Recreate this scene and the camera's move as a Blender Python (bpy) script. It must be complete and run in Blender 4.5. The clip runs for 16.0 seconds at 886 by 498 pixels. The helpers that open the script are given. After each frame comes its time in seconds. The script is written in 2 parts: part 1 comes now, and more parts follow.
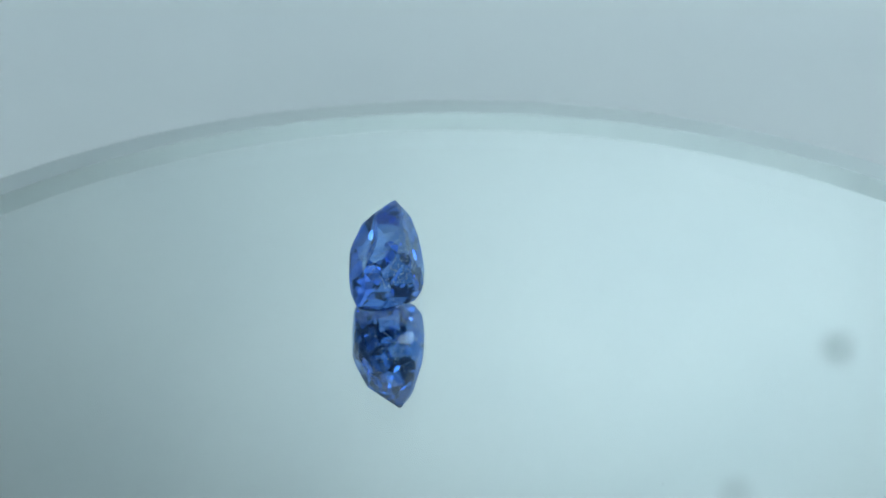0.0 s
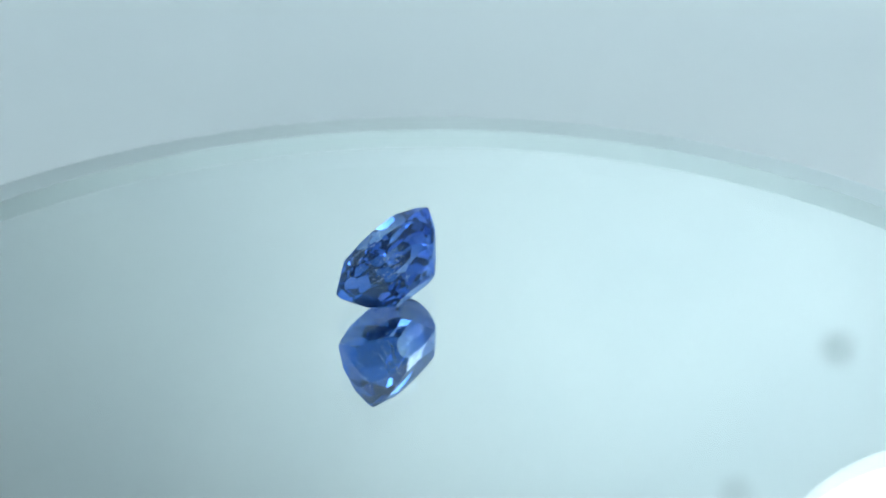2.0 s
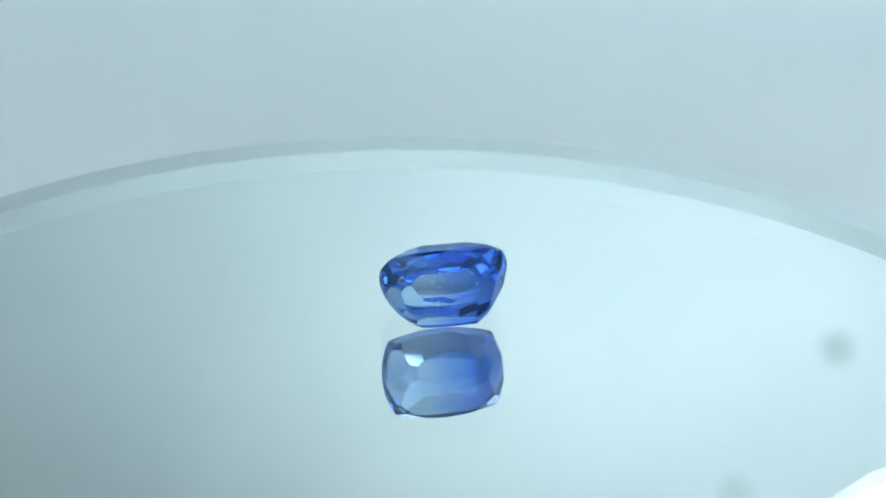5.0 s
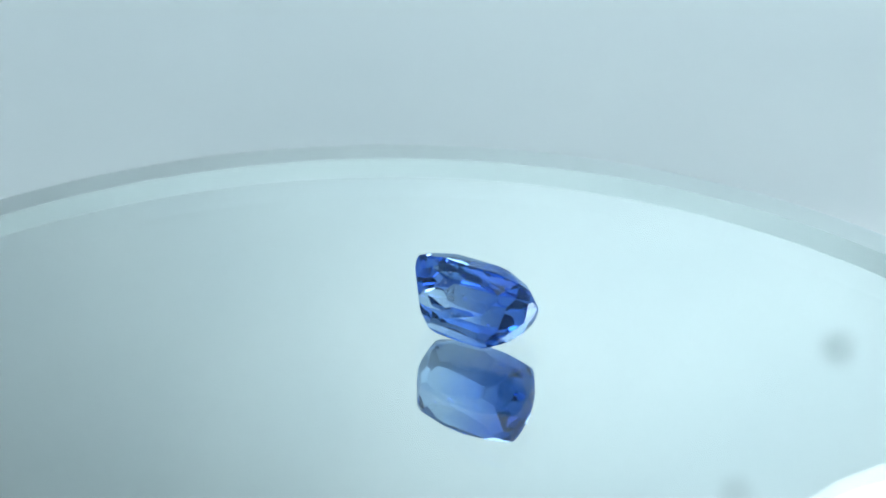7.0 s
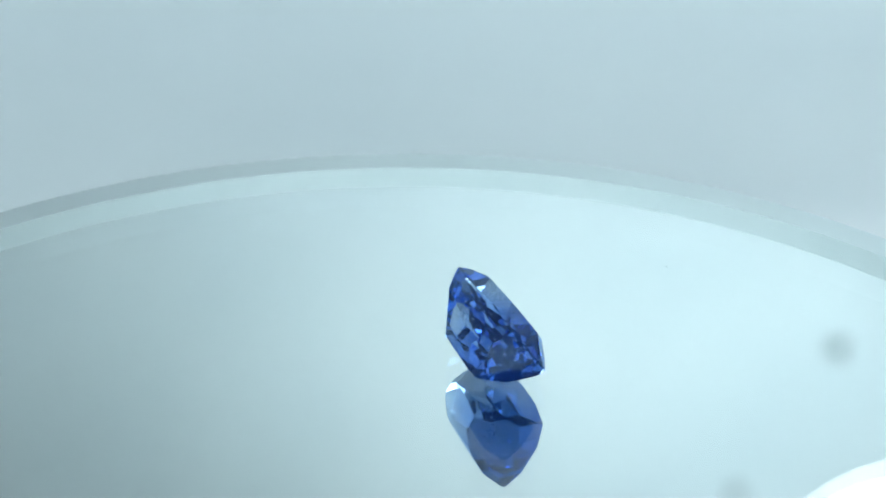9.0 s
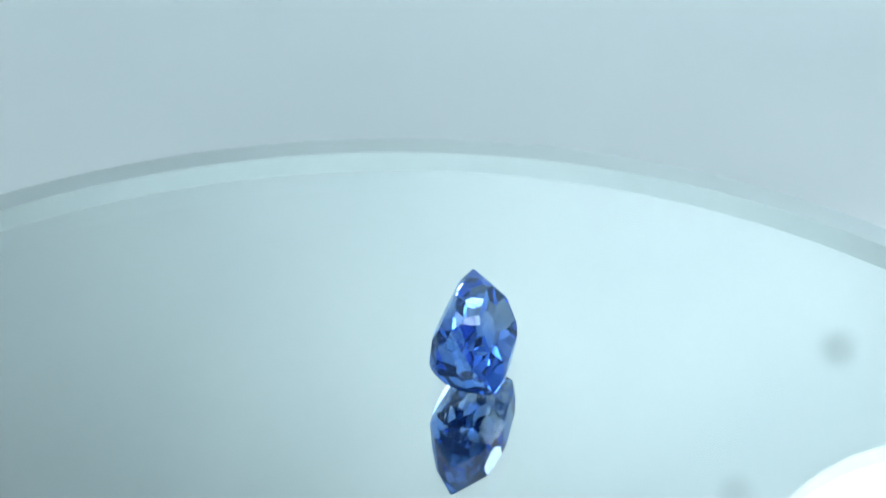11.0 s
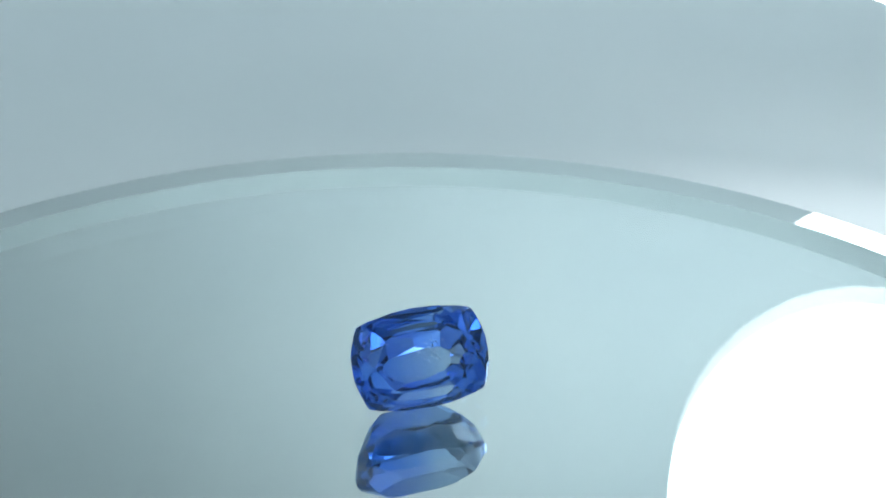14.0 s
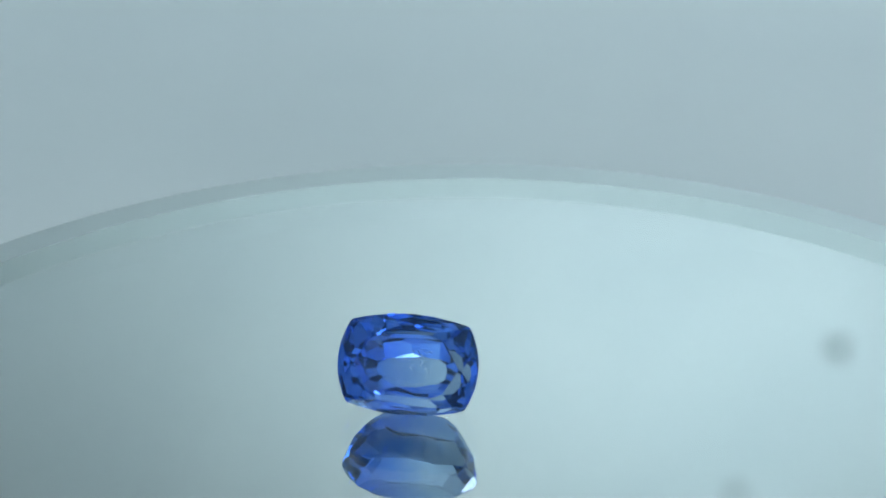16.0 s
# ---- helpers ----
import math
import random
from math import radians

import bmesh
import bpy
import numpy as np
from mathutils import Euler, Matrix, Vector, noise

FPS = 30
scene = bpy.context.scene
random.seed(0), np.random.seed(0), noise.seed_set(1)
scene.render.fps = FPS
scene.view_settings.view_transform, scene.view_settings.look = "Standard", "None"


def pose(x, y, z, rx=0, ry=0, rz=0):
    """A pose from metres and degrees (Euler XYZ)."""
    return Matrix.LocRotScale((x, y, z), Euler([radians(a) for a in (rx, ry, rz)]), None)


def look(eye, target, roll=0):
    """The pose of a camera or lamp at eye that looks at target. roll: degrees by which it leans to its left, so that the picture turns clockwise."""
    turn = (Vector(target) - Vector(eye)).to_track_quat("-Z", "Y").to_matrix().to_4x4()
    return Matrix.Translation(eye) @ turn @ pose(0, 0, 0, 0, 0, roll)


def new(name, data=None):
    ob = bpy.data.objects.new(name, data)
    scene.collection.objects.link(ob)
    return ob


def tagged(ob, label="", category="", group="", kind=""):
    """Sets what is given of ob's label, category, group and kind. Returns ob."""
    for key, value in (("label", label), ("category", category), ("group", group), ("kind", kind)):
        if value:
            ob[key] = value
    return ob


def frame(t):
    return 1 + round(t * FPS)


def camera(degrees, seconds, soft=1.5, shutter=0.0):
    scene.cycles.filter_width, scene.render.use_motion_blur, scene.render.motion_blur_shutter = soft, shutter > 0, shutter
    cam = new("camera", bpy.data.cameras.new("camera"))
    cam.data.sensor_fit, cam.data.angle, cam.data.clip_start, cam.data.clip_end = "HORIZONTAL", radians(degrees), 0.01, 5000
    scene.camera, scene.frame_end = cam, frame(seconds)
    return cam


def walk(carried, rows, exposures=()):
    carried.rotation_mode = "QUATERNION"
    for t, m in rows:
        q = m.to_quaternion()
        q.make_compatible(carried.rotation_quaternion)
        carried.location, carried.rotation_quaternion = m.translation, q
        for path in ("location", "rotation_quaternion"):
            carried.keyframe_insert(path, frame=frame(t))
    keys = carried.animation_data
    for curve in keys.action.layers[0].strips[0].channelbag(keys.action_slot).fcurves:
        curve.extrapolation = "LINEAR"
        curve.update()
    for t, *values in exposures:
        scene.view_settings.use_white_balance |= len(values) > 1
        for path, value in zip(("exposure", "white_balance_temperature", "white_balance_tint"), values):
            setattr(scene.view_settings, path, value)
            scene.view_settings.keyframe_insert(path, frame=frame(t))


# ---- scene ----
cam = camera(34.36, 16.0, soft=1.6)

MM = 0.001
cam.data.dof.use_dof = True
cam.data.dof.focus_distance = 0.098
cam.data.dof.aperture_fstop = 64.0
ELEV, DIST = radians(30.78), 109.4 * MM
EYE = (0.0, -DIST * math.cos(ELEV), DIST * math.sin(ELEV))
walk(cam, [(0, look(EYE, (0, 0, 0))), (16, look(EYE, (0, 0, 0)))],
     exposures=[(0, -0.2), (1.0, 0.0), (4, 0.12), (9, 0.12), (12.5, 0.1), (13.5, -0.02), (14.0, -0.2), (15.0, -0.25), (16, -0.25)])

# ---- world: a dim cool room outside the light tent ----
world = bpy.data.worlds.new("room")
scene.world = world
world.use_nodes = True
world.node_tree.nodes["Background"].inputs[0].default_value = (0.5, 0.6, 0.65, 1)
world.node_tree.nodes["Background"].inputs[1].default_value = 0.05

PANEL_POWER = 3.6
LAMP_POWER = 7.0
FRONT_POWER = 3.0


# ---- materials ----
def material(name):
    m = bpy.data.materials.new(name)
    m.use_nodes = True
    nt = m.node_tree
    return m, nt.nodes, nt.links, nt.nodes["Principled BSDF"]


def noise_node(nodes, links, scale, detail=4.0, coords="Object"):
    tc = nodes.new("ShaderNodeTexCoord")
    n = nodes.new("ShaderNodeTexNoise")
    n.inputs["Scale"].default_value = scale
    n.inputs["Detail"].default_value = detail
    links.new(tc.outputs[coords], n.inputs["Vector"])
    return n


def ramp_node(nodes, links, source, lo, hi, p0=0.3, p1=0.7):
    r = nodes.new("ShaderNodeValToRGB")
    r.color_ramp.elements[0].position, r.color_ramp.elements[1].position = p0, p1
    r.color_ramp.elements[0].color, r.color_ramp.elements[1].color = (*lo, 1), (*hi, 1)
    links.new(source, r.inputs["Fac"])
    return r


def cloth(name, lo, hi):
    m, nodes, links, b = material(name)
    big = noise_node(nodes, links, 14, 3)
    r = ramp_node(nodes, links, big.outputs["Fac"], lo, hi)
    links.new(r.outputs["Color"], b.inputs["Base Color"])
    b.inputs["Roughness"].default_value = 0.9
    b.inputs["Specular IOR Level"].default_value = 0.2
    fine = noise_node(nodes, links, 900, 2)
    bump = nodes.new("ShaderNodeBump")
    bump.inputs["Strength"].default_value = 0.03
    bump.inputs["Distance"].default_value = 0.0004
    links.new(fine.outputs["Fac"], bump.inputs["Height"])
    links.new(bump.outputs["Normal"], b.inputs["Normal"])
    return m


def plain(name, colour, rough=0.5, metal=0.0):
    m, nodes, links, b = material(name)
    n = noise_node(nodes, links, 300, 5)
    r = ramp_node(nodes, links, n.outputs["Fac"], [c * 0.9 for c in colour], colour)
    links.new(r.outputs["Color"], b.inputs["Base Color"])
    rr = ramp_node(nodes, links, n.outputs["Fac"], [rough * 0.8] * 3, [min(1, rough * 1.2)] * 3)
    links.new(rr.outputs["Color"], b.inputs["Roughness"])
    b.inputs["Metallic"].default_value = metal
    return m


def glow(name, colour, strength):
    m, nodes, links, b = material(name)
    b.inputs["Base Color"].default_value = (0.8, 0.8, 0.8, 1)
    b.inputs["Emission Color"].default_value = (*colour, 1)
    b.inputs["Emission Strength"].default_value = strength
    return m


CLOTH = cloth("white tent cloth", (0.74, 0.76, 0.77), (0.80, 0.81, 0.81))
WHITE_PLASTIC = plain("white plastic", (0.75, 0.75, 0.73), 0.4)
GREY_METAL = plain("brushed aluminium", (0.6, 0.61, 0.62), 0.35, 1.0)
# glowing faces of the two unseen panels added to light the cloth
PANEL_GLOW = glow("cool fill light", (0.73, 0.95, 1.04), PANEL_POWER)
FRONT_GLOW = glow("dimmed fill light", (0.73, 0.95, 1.04), FRONT_POWER)
LAMP_GLOW = glow("cool white bulb", (0.90, 0.97, 1.0), LAMP_POWER)


def plate_glass():
    m, nodes, links, b = material("float glass")
    b.inputs["Base Color"].default_value = (0.985, 1.0, 0.995, 1)
    b.inputs["Transmission Weight"].default_value = 1.0
    b.inputs["IOR"].default_value = 1.5
    b.inputs["Roughness"].default_value = 0.0
    return m


def silver():
    m, nodes, links, b = material("mirror silver")
    n = noise_node(nodes, links, 30, 3)
    r = ramp_node(nodes, links, n.outputs["Fac"], (0.83, 0.865, 0.85), (0.86, 0.885, 0.875))
    links.new(r.outputs["Color"], b.inputs["Base Color"])
    b.inputs["Metallic"].default_value = 1.0
    b.inputs["Roughness"].default_value = 0.0
    return m


def pale_crystal():
    """Whitish inclusions that let part of the light through."""
    m, nodes, links, b = material("pale crystal")
    n = noise_node(nodes, links, 2000, 3)
    r = ramp_node(nodes, links, n.outputs["Fac"], (0.90, 0.93, 0.96), (0.97, 0.98, 0.99))
    links.new(r.outputs["Color"], b.inputs["Base Color"])
    b.inputs["Roughness"].default_value = 0.25
    clear = nodes.new("ShaderNodeBsdfTransparent")
    mix = nodes.new("ShaderNodeMixShader")
    mix.inputs[0].default_value = 0.8
    links.new(clear.outputs[0], mix.inputs[1])
    links.new(b.outputs[0], mix.inputs[2])
    links.new(mix.outputs[0], nodes["Material Output"].inputs["Surface"])
    return m


def polished_rim():
    m, nodes, links, b = material("bright polished rim")
    n = noise_node(nodes, links, 30, 3)
    r = ramp_node(nodes, links, n.outputs["Fac"], (0.92, 0.95, 0.94), (0.94, 0.96, 0.95))
    links.new(r.outputs["Color"], b.inputs["Base Color"])
    b.inputs["Metallic"].default_value = 1.0
    b.inputs["Roughness"].default_value = 0.03
    return m


def sapphire():
    """Blue corundum: tinted refraction, with the colour zoned along the stone, and clear gloss on the facets."""
    m, nodes, links, b = material("blue sapphire")
    nodes.remove(b)
    out = nodes["Material Output"]
    tc = nodes.new("ShaderNodeTexCoord")
    sep = nodes.new("ShaderNodeSeparateXYZ")
    links.new(tc.outputs["Object"], sep.inputs[0])
    zone = nodes.new("ShaderNodeMapRange")
    zone.inputs["From Min"].default_value, zone.inputs["From Max"].default_value = -4.5 * MM, 4.5 * MM
    links.new(sep.outputs["X"], zone.inputs["Value"])
    n = noise_node(nodes, links, 350, 4)
    add = nodes.new("ShaderNodeMath")
    add.operation = "MULTIPLY_ADD"
    add.inputs[1].default_value, add.inputs[2].default_value = 0.5, -0.25
    links.new(n.outputs["Fac"], add.inputs[0])
    add2 = nodes.new("ShaderNodeMath")
    links.new(zone.outputs[0], add2.inputs[0])
    links.new(add.outputs[0], add2.inputs[1])
    tint = ramp_node(nodes, links, add2.outputs[0], (0.18, 0.39, 0.90), (0.70, 0.82, 0.95), 0.15, 0.68)
    refr = nodes.new("ShaderNodeBsdfRefraction")
    refr.inputs["IOR"].default_value = 1.765
    refr.inputs["Roughness"].default_value = 0.0
    links.new(tint.outputs["Color"], refr.inputs["Color"])
    gloss = nodes.new("ShaderNodeBsdfGlossy")
    gloss.inputs["Color"].default_value = (0.60, 0.76, 1.0, 1)
    gloss.inputs["Roughness"].default_value = 0.0
    fres = nodes.new("ShaderNodeFresnel")
    fres.inputs["IOR"].default_value = 1.765
    mix = nodes.new("ShaderNodeMixShader")
    links.new(fres.outputs[0], mix.inputs[0])
    links.new(refr.outputs[0], mix.inputs[1])
    links.new(gloss.outputs[0], mix.inputs[2])
    silk = nodes.new("ShaderNodeBsdfTranslucent")
    silk.inputs["Color"].default_value = (0.11, 0.28, 0.72, 1)
    body = nodes.new("ShaderNodeBsdfDiffuse")
    body.inputs["Color"].default_value = (0.11, 0.28, 0.72, 1)
    milk = nodes.new("ShaderNodeMixShader")
    milk.inputs[0].default_value = 0.5
    links.new(silk.outputs[0], milk.inputs[1])
    links.new(body.outputs[0], milk.inputs[2])
    final = nodes.new("ShaderNodeMixShader")
    final.inputs[0].default_value = 0.06
    links.new(mix.outputs[0], final.inputs[1])
    links.new(milk.outputs[0], final.inputs[2])
    links.new(final.outputs[0], out.inputs["Surface"])
    return m


DUST = plain("grey dust", (0.35, 0.36, 0.36), 0.6)
FLECK = pale_crystal()
GLASS, SILVER, RIM_METAL, SAPPHIRE = plate_glass(), silver(), polished_rim(), sapphire()


# ---- building helpers ----
def mesh_from(name, bm, mat, smooth=False):
    me = bpy.data.meshes.new(name)
    bmesh.ops.recalc_face_normals(bm, faces=bm.faces)
    bm.to_mesh(me)
    bm.free()
    me.materials.append(mat)
    if smooth:
        me.shade_smooth()
        me.set_sharp_from_angle(angle=radians(18))
    return me


def thing(name, label, category, m=None, kind="", group=""):
    ob = tagged(new(name), label, category, group, kind)
    ob.matrix_basis = m or Matrix()
    return ob


def part(name, bm, mat, parent, label="", smooth=False):
    ob = new(name, mesh_from(name, bm, mat, smooth))
    ob.parent = parent
    return tagged(ob, label)


def solo(name, bm, mat, label="", category="", kind="", smooth=False):
    return tagged(new(name, mesh_from(name, bm, mat, smooth)), label, category, "", kind)


def box(x0, x1, y0, y1, z0, z1, bevel=0.0):
    bm = bmesh.new()
    bmesh.ops.create_cube(bm, size=1)
    for v in bm.verts:
        v.co = ((x0 + x1) / 2 + v.co.x * (x1 - x0), (y0 + y1) / 2 + v.co.y * (y1 - y0), (z0 + z1) / 2 + v.co.z * (z1 - z0))
    if bevel:
        bmesh.ops.bevel(bm, geom=bm.edges[:], offset=bevel, segments=2, affect="EDGES")
    return bm


def lathe(profile, n=128, closed=True):
    """A body of revolution about z from (radius, height) pairs, capped on the axis where the radius is 0."""
    bm = bmesh.new()
    rings = []
    for r, z in profile:
        if r == 0:
            rings.append([bm.verts.new((0, 0, z))])
        else:
            rings.append([bm.verts.new((r * math.cos(2 * math.pi * i / n), r * math.sin(2 * math.pi * i / n), z)) for i in range(n)])
    for a, b in zip(rings, rings[1:] + (rings[:1] if closed else [])):
        if len(a) == 1 and len(b) == 1:
            continue
        for i in range(n):
            j = (i + 1) % n
            if len(a) == 1:
                bm.faces.new((a[0], b[i], b[j]))
            elif len(b) == 1:
                bm.faces.new((a[i], a[j], b[0]))
            else:
                bm.faces.new((a[i], a[j], b[j], b[i]))
    return bm


# ---- the light tent ----
FLOOR_Z = -0.0026
X0, X1, Y0, Y1, TOP = -0.22, 0.22, -0.24, 0.34, 0.36


def backdrop():
    """White cloth that runs from the floor up the back in one sweep, 2 mm thick."""
    bm = bmesh.new()
    line = [(Y0, FLOOR_Z), (Y1 - 0.16, FLOOR_Z)]
    for i in range(1, 25):
        a = math.pi / 2 * i / 24
        line.append((Y1 - 0.16 + 0.16 * math.sin(a), FLOOR_Z + 0.16 - 0.16 * math.cos(a)))
    line.append((Y1, TOP))
    nx = 24
    top = []
    for y, z in line:
        top.append([bm.verts.new((X0 + (X1 - X0) * i / nx, y, z)) for i in range(nx + 1)])
    for a, b in zip(top, top[1:]):
        for i in range(nx):
            bm.faces.new((a[i], a[i + 1], b[i + 1], b[i]))
    bmesh.ops.recalc_face_normals(bm, faces=bm.faces)
    bmesh.ops.solidify(bm, geom=bm.faces[:], thickness=-0.002)
    return solo("backdrop", bm, CLOTH, "white cloth backdrop sweeping up behind the mirror", "backdrop", "structure", True)


backdrop()


def surround():
    """The sides and the front of the tent: one white cloth that runs round in a U, 2 mm thick."""
    bm = bmesh.new()
    r = (X1 - X0) / 2 + 0.004
    yc = Y0 + r
    line = [(X0 - 0.004, Y1 + 0.006)] + [(-r * math.cos(math.pi * i / 40), yc - r * math.sin(math.pi * i / 40)) for i in range(41)] + [(X1 + 0.004, Y1 + 0.006)]
    low = [bm.verts.new((x, y, FLOOR_Z - 0.004)) for x, y in line]
    high = [bm.verts.new((x, y, TOP + 0.002)) for x, y in line]
    for i in range(len(line) - 1):
        bm.faces.new((low[i], low[i + 1], high[i + 1], high[i]))
    bmesh.ops.recalc_face_normals(bm, faces=bm.faces)
    bmesh.ops.solidify(bm, geom=bm.faces[:], thickness=0.002)
    return solo("wall_surround", bm, CLOTH, "white cloth round the sides and front of the tent", "tent wall", "structure", True)


surround()
solo("ceiling", box(X0 - 0.006, X1 + 0.006, Y0 - 0.006, Y1 + 0.01, TOP + 0.003, TOP + 0.006), CLOTH, "white cloth top of the light tent", "ceiling", "structure")


# An unseen glowing panel, added only to brighten the cloth it is turned to.
def fill_panel(m, light, label):
    ob = thing("fill_panel", label, "lamp", m)
    part("frame", box(-0.125, 0.125, -0.095, 0.095, 0.002, 0.012, 0.001), WHITE_PLASTIC, ob)
    part("diffuser", box(-0.12, 0.12, -0.09, 0.09, -0.002, 0.0015), light, ob, "glowing white face of the added light")
    return ob


# added out of view to brighten the back cloth that the mirror reflects
fill_panel(pose(0.08, 0.12, 0.25, 50, 0, -14), PANEL_GLOW, "unseen cool white panel added to light the back cloth")
# added behind the camera so the front cloth brightens rim and stone
fill_panel(pose(-0.02, -0.06, 0.27, -95, 0, -12), FRONT_GLOW, "unseen dimmed cool white panel added to light the front cloth")


# ---- the round mirror ----
R_DISC, RIM = 54.8, 1.9


def dust():
    """Sparse specks of lint and grit on the glass."""
    rnd = random.Random(21)
    bm = bmesh.new()
    for i in range(60):
        a, r = rnd.uniform(0, 2 * math.pi), (R_DISC - RIM) * math.sqrt(rnd.uniform(0.02, 0.95))
        size = rnd.choice((0.015, 0.02, 0.025, 0.05)) * MM
        m = Matrix.Translation((r * math.cos(a) * MM, r * math.sin(a) * MM, size * 0.5)) @ pose(0, 0, 0, 0, 0, rnd.uniform(0, 360)) @ Matrix.Diagonal((size * rnd.uniform(1, 2.2), size, size * 0.7, 1))
        bmesh.ops.create_icosphere(bm, subdivisions=1, radius=1, matrix=m)
    return bm


def mirror_disc():
    ob = thing("mirror_disc", "round glass mirror with a polished edge lying on white cloth", "mirror")
    r_in = R_DISC - RIM
    g = [(0, 0.0), (r_in + 0.1, 0.0), (r_in + 0.1, -2.4), (0, -2.4)]
    part("glass_plate", lathe([(r * MM, z * MM) for r, z in g], 384, False), GLASS, ob, "clear glass plate with a polished edge", True)
    s = [(0, -2.33), (r_in + 0.05, -2.33), (r_in + 0.05, -2.37), (0, -2.37)]
    part("silvering", lathe([(r * MM, z * MM) for r, z in s], 256, False), SILVER, ob, "silver mirror layer")
    e = [(r_in, 0.005), (R_DISC - 0.06, RIM * math.tan(radians(12.5))), (R_DISC, RIM * math.tan(radians(12.5)) - 0.07), (R_DISC, -2.6), (r_in, -2.6)]
    part("rim", lathe([(r * MM, z * MM) for r, z in e], 384), RIM_METAL, ob, "narrow polished rim", True)
    b = [(0, -2.41), (r_in - 0.3, -2.41), (r_in - 0.2, -2.5), (r_in - 0.3, -2.6), (0, -2.6)]
    part("backing", lathe([(r * MM, z * MM) for r, z in b], 128, False), WHITE_PLASTIC, ob, "white painted back")
    part("dust", dust(), DUST, ob, "sparse fine dust specks")
    return ob


MIRROR = mirror_disc()

# ---- the gemstone ----
GEM_A, GEM_B, GEM_N = 4.5, 3.21, 3.39
CROWN, PAVILION = 1.18, 3.65
TILT, ROLL = 57.3, 0.2


SIDE_R, END_R = 12.0, 5.05


def outline():
    """Girdle outline: two flat long arcs and two rounder end arcs, met by small rounded corners."""
    lx, ly = 0.845 * GEM_A, 0.825 * GEM_B
    pts = []
    for sx, sy in ((1, 1), (-1, 1), (-1, -1), (1, -1)):
        for i in range(13):
            x = lx * i / 12
            pts.append((sx * x, sy * (GEM_B - SIDE_R + math.sqrt(SIDE_R ** 2 - x * x))))
            y = ly * i / 12
            pts.append((sx * (GEM_A - END_R + math.sqrt(END_R ** 2 - y * y)), sy * y))
    return pts


def gem_rings():
    """The stone's smooth body: girdle, table, two pavilion steps and keel, each a cushion outline."""
    return np.array([(x * kx, y * ky + y0, z) for kx, ky, y0, z in
                     ((1, 1, 0, 0.10), (1, 1, 0, -0.10), (0.64, 0.60, 0, CROWN), (0.92, 0.86, -0.18, -0.30 * PAVILION),
                      (0.78, 0.63, -0.42, -0.60 * PAVILION), (0.50, 0.28, -0.42, -PAVILION)) for x, y in outline()])


def gem_mesh():
    """Facets cut as planes that touch the smooth body: a brilliant crown over a stepped pavilion."""
    rnd = random.Random(7)
    body = gem_rings()
    planes = []

    def facet(degrees, lean, wobble=1.2, sink=0.012):
        p, a = radians(degrees + rnd.uniform(-wobble, wobble)), radians(lean + rnd.uniform(-wobble, wobble) * 0.6)
        nrm = Vector((math.cos(p) * math.cos(a), math.sin(p) * math.cos(a), math.sin(a)))
        planes.append((nrm, float((body @ np.array(nrm)).max()) - sink))

    # girdle: normals fan over each arc, with one facet across each corner
    for side in (90, 270):
        for d in (-17, -10, -3.5, 3.5, 10, 17):
            facet(side + d, 0, 0.3, 0.004)
    for end in (0, 180):
        for d in (-29, -19, -9, 0, 9, 19, 29):
            facet(end + d, 0, 0.3, 0.004)
    for c in (50, 130, 230, 310):
        facet(c, 0, 1.0, 0.01)
    # crown: bezels on sides, ends and corners, stars round the table, breaks along the girdle
    for side in (90, 270):
        facet(side, 49)
        for d in (-16, 16):
            facet(side + d, 39)
        for d in (-27, 27):
            facet(side + d, 60, 1.5)
    for end in (0, 180):
        facet(end, 46)
        for d in (-20, 20):
            facet(end + d, 37)
        for d in (-30, 30):
            facet(end + d, 58, 1.5)
    for c in (52, 128, 232, 308):
        facet(c, 50, 1.5, 0.03)
    planes.append((Vector((0.012, -0.008, 1)).normalized(), CROWN))
    # pavilion: four uneven steps that run along the sides and ends, mitred at the corners
    for lean, upper, lower, ends in ((-14, (-12, 1, 13), (-12, 1, 13), (-20, 0, 20)), (-33, (0,), (-14, 0, 13), (-15, 14)),
                                     (-50, (-7, 6), (-11, 9), (-10, 11)), (-66, (1,), (-3, 5), (0,))):
        for side, spread in ((90, upper), (270, lower), (0, ends), (180, ends)):
            for d in spread:
                facet(side + d, lean, 2.5)
    for c in (52, 128, 232, 308):
        facet(c, -27, 2, 0.03)
        facet(c + 3, -46, 2, 0.05)
    planes.append((Vector((0.05, 0.03, -1)).normalized(), PAVILION + 0.02))
    bm = bmesh.new()
    bmesh.ops.create_cube(bm, size=14)
    for nrm, d in planes:
        cut = bmesh.ops.bisect_plane(bm, geom=bm.verts[:] + bm.edges[:] + bm.faces[:], plane_co=nrm * d, plane_no=nrm, clear_outer=True, dist=1e-5)
        edges = [e for e in bm.edges if e.is_boundary]
        if edges:
            bmesh.ops.contextual_create(bm, geom=edges)
    bmesh.ops.remove_doubles(bm, verts=bm.verts[:], dist=0.004)
    bmesh.ops.scale(bm, vec=(MM, MM, MM), verts=bm.verts[:])
    return bm


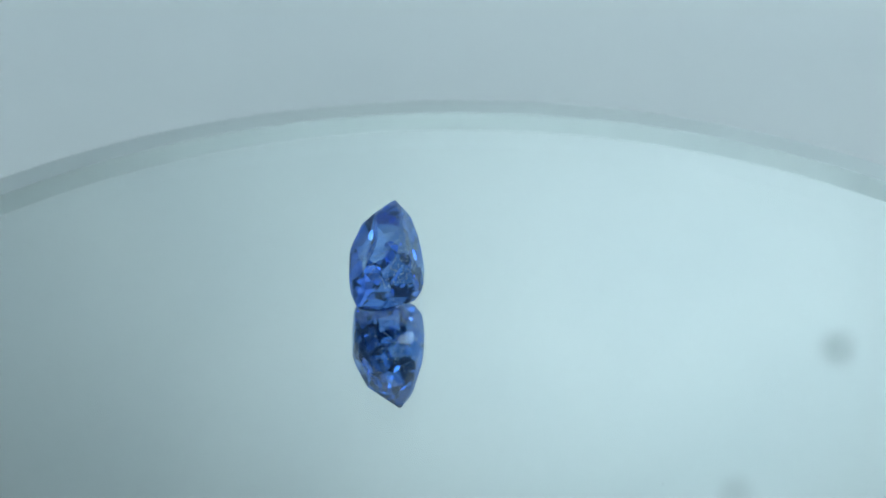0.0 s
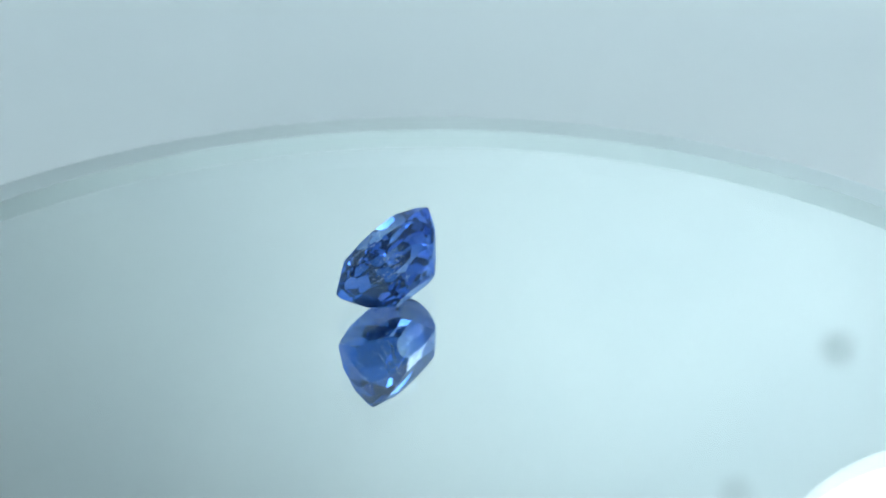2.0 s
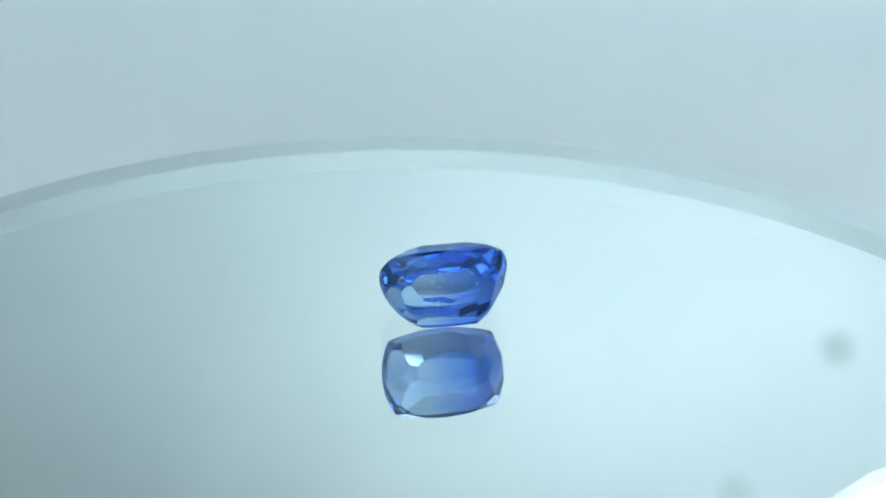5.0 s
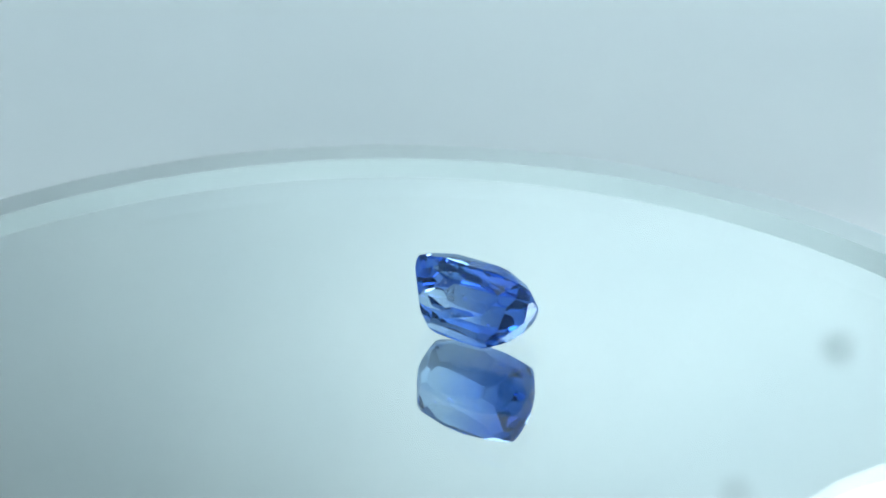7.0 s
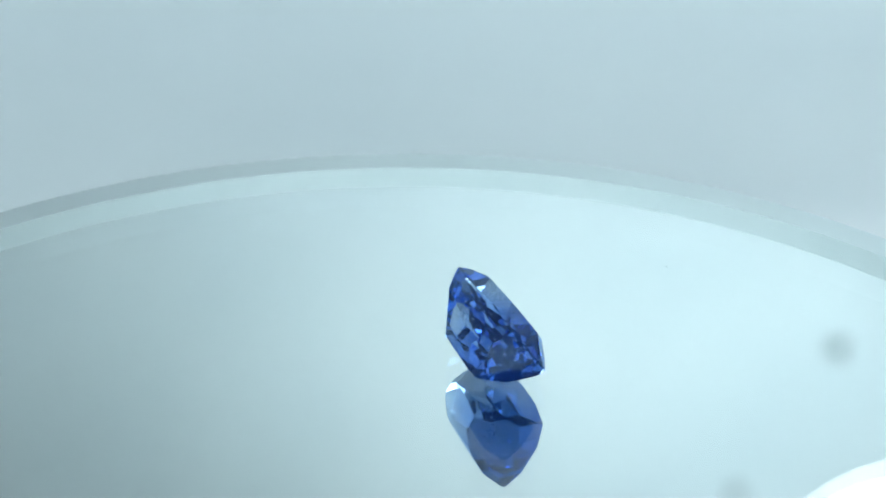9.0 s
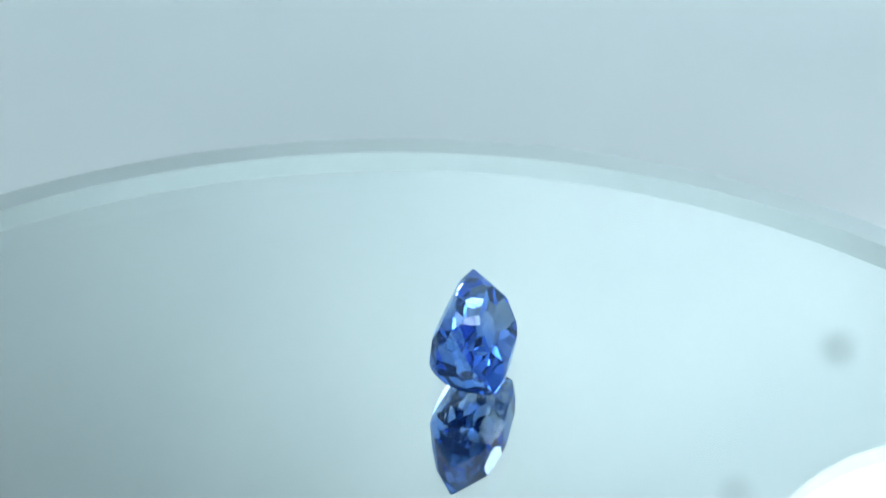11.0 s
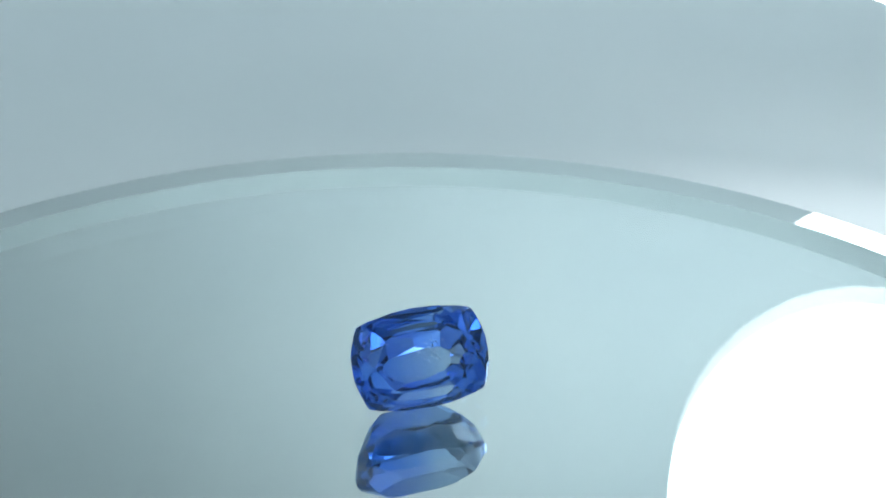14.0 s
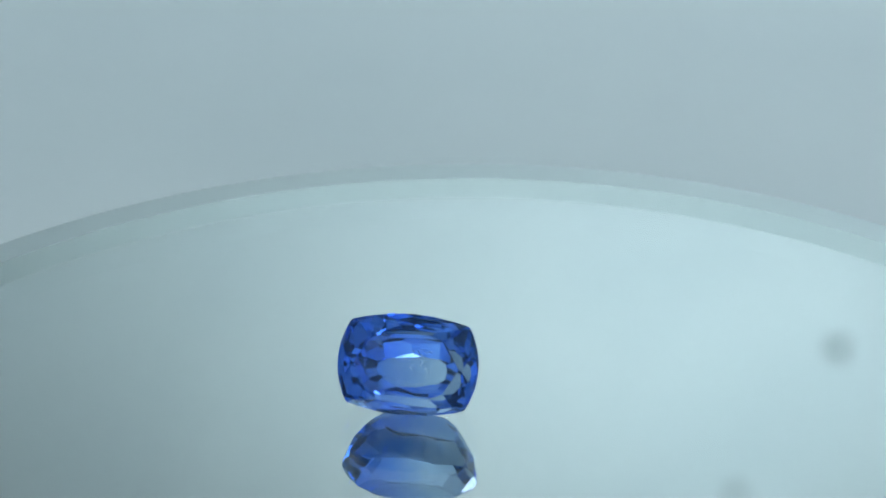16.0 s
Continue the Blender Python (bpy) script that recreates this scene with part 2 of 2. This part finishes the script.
def flecks():
    """A loose cloud of tiny irregular crystals towards one end of the stone."""
    rnd = random.Random(3)
    bm = bmesh.new()
    for i in range(46):
        near = i < 34
        c = Vector((rnd.gauss(1.0, 0.5), rnd.gauss(0.1, 0.6), rnd.gauss(-0.9, 0.45))) if near else Vector((rnd.uniform(-2.4, 2.6), rnd.uniform(-1.4, 1.4), rnd.uniform(-1.7, 0.3)))
        size = rnd.uniform(0.02, 0.07)
        turn = Euler((rnd.uniform(0, 6), rnd.uniform(0, 6), rnd.uniform(0, 6))).to_matrix().to_4x4()
        made = bmesh.ops.create_icosphere(bm, subdivisions=1, radius=1, matrix=Matrix.Translation(c * MM) @ turn @ Matrix.Diagonal((size * MM * rnd.uniform(0.8, 2.4), size * MM, size * MM * rnd.uniform(0.3, 1), 1)))
        for v in made["verts"]:
            v.co += Vector((rnd.uniform(-1, 1), rnd.uniform(-1, 1), rnd.uniform(-1, 1))) * size * MM * 0.25
    return bm


def feather():
    """A thin wavy ribbon of fingerprints, broken into short blades."""
    rnd = random.Random(11)
    bm = bmesh.new()
    for i in range(14):
        t = i / 13
        c = Vector((0.55 + 0.9 * t, 0.9 - 1.5 * t + rnd.uniform(-0.1, 0.1), -1.5 + 0.9 * t))
        turn = Euler((rnd.uniform(-1.2, 1.2), 0.6 + rnd.uniform(-0.8, 0.8), -0.9 + rnd.uniform(-0.7, 0.7))).to_matrix().to_4x4()
        bmesh.ops.create_icosphere(bm, subdivisions=1, radius=1, matrix=Matrix.Translation(c * MM) @ turn @ Matrix.Diagonal((rnd.uniform(0.06, 0.16) * MM, 0.035 * MM, 0.012 * MM, 1)))
    return bm


def gemstone():
    ob = thing("gemstone", "faceted blue cushion-cut sapphire lying tilted on the mirror", "gemstone")
    stone = part("stone", gem_mesh(), SAPPHIRE, ob)
    part("inclusions", flecks(), FLECK, stone, "pale crystal flecks inside the stone")
    part("feather", feather(), FLECK, stone, "thin pale healed fracture inside the stone")
    turn = pose(0, 0, 0, TILT) @ pose(0, 0, 0, 0, 0, ROLL)
    low = min((turn @ v.co).z for v in stone.data.vertices)
    return ob, turn, -low


GEM, GEM_TURN, GEM_Z = gemstone()


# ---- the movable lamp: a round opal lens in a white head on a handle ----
LAMP_TURN = look((0, 0, 0), (-25, -107, -18)).to_3x3().to_4x4()


LAMP_SIZE = 0.993


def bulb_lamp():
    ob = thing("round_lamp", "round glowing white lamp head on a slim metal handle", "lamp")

    def turned(profile, n=64):
        bm = lathe([(p * LAMP_SIZE * MM, q * LAMP_SIZE * MM) for p, q in profile], n, False)
        bmesh.ops.scale(bm, vec=(0.99, 1.18, 1), verts=bm.verts[:])
        return bm

    dome = [(0, -0.9)] + [(17.2 * math.sin(math.pi / 2 * i / 14), -0.3 - 0.6 * math.cos(math.pi / 2 * i / 14)) for i in range(1, 15)] + [(17.2, 0.8), (0, 0.8)]
    part("lens", turned(dome), LAMP_GLOW, ob, "glowing opal lens", True)
    part("head", turned([(0, 1.0), (16.6, 1.0), (16.7, 1.4), (12.5, 6), (6, 11.8), (0, 12)]), WHITE_PLASTIC, ob, "white plastic head", True)
    grip = lathe([(p * MM, q * MM) for p, q in [(0, 11.5), (3.5, 11.5), (3.5, 150), (3, 151), (0, 151)]], 32, False)
    bmesh.ops.transform(grip, matrix=pose(0, 0, 5 * MM, 0, -90, 0), verts=grip.verts[:])
    part("handle", grip, GREY_METAL, ob, "brushed metal handle", True)
    return ob


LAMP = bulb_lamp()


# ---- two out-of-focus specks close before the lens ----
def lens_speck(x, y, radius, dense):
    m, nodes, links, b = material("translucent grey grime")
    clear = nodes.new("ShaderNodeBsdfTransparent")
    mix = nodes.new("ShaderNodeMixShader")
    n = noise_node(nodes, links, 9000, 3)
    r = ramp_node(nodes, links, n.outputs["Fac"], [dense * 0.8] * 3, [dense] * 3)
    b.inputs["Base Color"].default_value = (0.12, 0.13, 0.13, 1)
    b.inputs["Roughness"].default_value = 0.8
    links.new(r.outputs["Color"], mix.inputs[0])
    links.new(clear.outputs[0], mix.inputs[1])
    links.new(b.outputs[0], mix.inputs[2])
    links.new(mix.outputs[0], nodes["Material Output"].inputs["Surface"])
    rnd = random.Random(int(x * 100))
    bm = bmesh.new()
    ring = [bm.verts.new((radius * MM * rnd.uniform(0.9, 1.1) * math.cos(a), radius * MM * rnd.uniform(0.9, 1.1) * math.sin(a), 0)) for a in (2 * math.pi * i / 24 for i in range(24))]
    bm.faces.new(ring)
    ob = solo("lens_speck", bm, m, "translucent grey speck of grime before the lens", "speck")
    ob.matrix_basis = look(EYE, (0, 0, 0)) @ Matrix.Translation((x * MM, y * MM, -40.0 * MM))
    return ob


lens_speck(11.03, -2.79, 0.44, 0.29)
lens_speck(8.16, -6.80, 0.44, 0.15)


def motions():
    disc = [(0, 1.5, -28.7), (0.5, 0.4, -29.5), (1, -0.5, -30.3), (1.5, -0.7, -31.3), (2, -0.8, -32.2), (2.5, -1.4, -33.4),
            (3, -1.8, -34.5), (4, -2, -35.3), (6.5, -4.1, -37.6), (7, -4.3, -37.8), (8, -4.3, -37.6), (9, -3.1, -39.5),
            (11.5, -4.1, -36.3), (12.5, -3.7, -36.8), (13.5, -3.3, -38.2), (14.5, -2.4, -40.2), (15, -1.3, -40.4), (15.5, 2.2, -41.1),
            (16, 2.1, -41.4)]
    walk(MIRROR, [(t, pose(x * MM, y * MM, 0, 0, 0, 265 - 17.3 * t if t < 15 else 5.5 - 9 * (t - 15))) for t, x, y in disc])
    gem = [(0, 273, -4.7, -6.1), (0.5, 266.5, -4.68, -5.89), (1, 257, -5, -5.71), (1.5, 247.53, -4.62, -5.48), (2, 237.85, -4.31, -5.76), (2.5, 227.96, -3.5, -6.63),
           (3, 219.25, -2.58, -6.92), (3.5, 209.91, -1.74, -7.16), (4, 199.9, -1.12, -7.2), (4.2, 196.57, -0.99, -7.39), (6.3, 168.35, 1.81, -9.98), (6.5, 160.82, 1.94, -10.08),
           (7, 151.07, 2.33, -10.67), (7.5, 142.24, 2.42, -11), (8, 133.07, 2.94, -11.84), (8.5, 123.26, 3.47, -13.22), (9, 113.52, 3.84, -14.52), (11.5, 69.78, 2.27, -16.17),
           (12, 60.13, 1.84, -16.8), (12.5, 47.67, 0.95, -17.53), (13, 38.75, 0.1, -17.94), (13.5, 27.98, -1.04, -18.37), (14, 18.43, -1.43, -19.03), (14.5, 9, -2.15, -19.79),
           (15, 4, -2.61, -19.9), (15.5, -5, -1.77, -19.87), (16, -8, -2.23, -19.77)]
    walk(GEM, [(t, pose(x * MM, y * MM, GEM_Z, 0, 0, yaw) @ GEM_TURN) for t, yaw, x, y in gem])
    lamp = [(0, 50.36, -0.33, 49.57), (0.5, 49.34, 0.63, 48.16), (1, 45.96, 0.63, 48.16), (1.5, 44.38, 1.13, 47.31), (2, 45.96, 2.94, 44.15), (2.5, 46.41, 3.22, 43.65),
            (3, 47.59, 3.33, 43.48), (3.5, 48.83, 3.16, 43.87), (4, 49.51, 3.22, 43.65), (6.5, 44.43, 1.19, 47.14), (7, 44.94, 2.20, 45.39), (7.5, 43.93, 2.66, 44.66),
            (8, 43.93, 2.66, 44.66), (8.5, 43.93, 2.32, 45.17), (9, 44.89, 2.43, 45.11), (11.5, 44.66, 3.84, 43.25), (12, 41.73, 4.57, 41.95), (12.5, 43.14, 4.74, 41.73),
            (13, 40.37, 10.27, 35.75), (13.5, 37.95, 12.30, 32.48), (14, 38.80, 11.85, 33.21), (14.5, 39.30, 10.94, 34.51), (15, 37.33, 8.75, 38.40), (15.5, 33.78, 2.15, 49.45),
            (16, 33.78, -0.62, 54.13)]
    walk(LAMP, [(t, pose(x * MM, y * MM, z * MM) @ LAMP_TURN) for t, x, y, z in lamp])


motions()
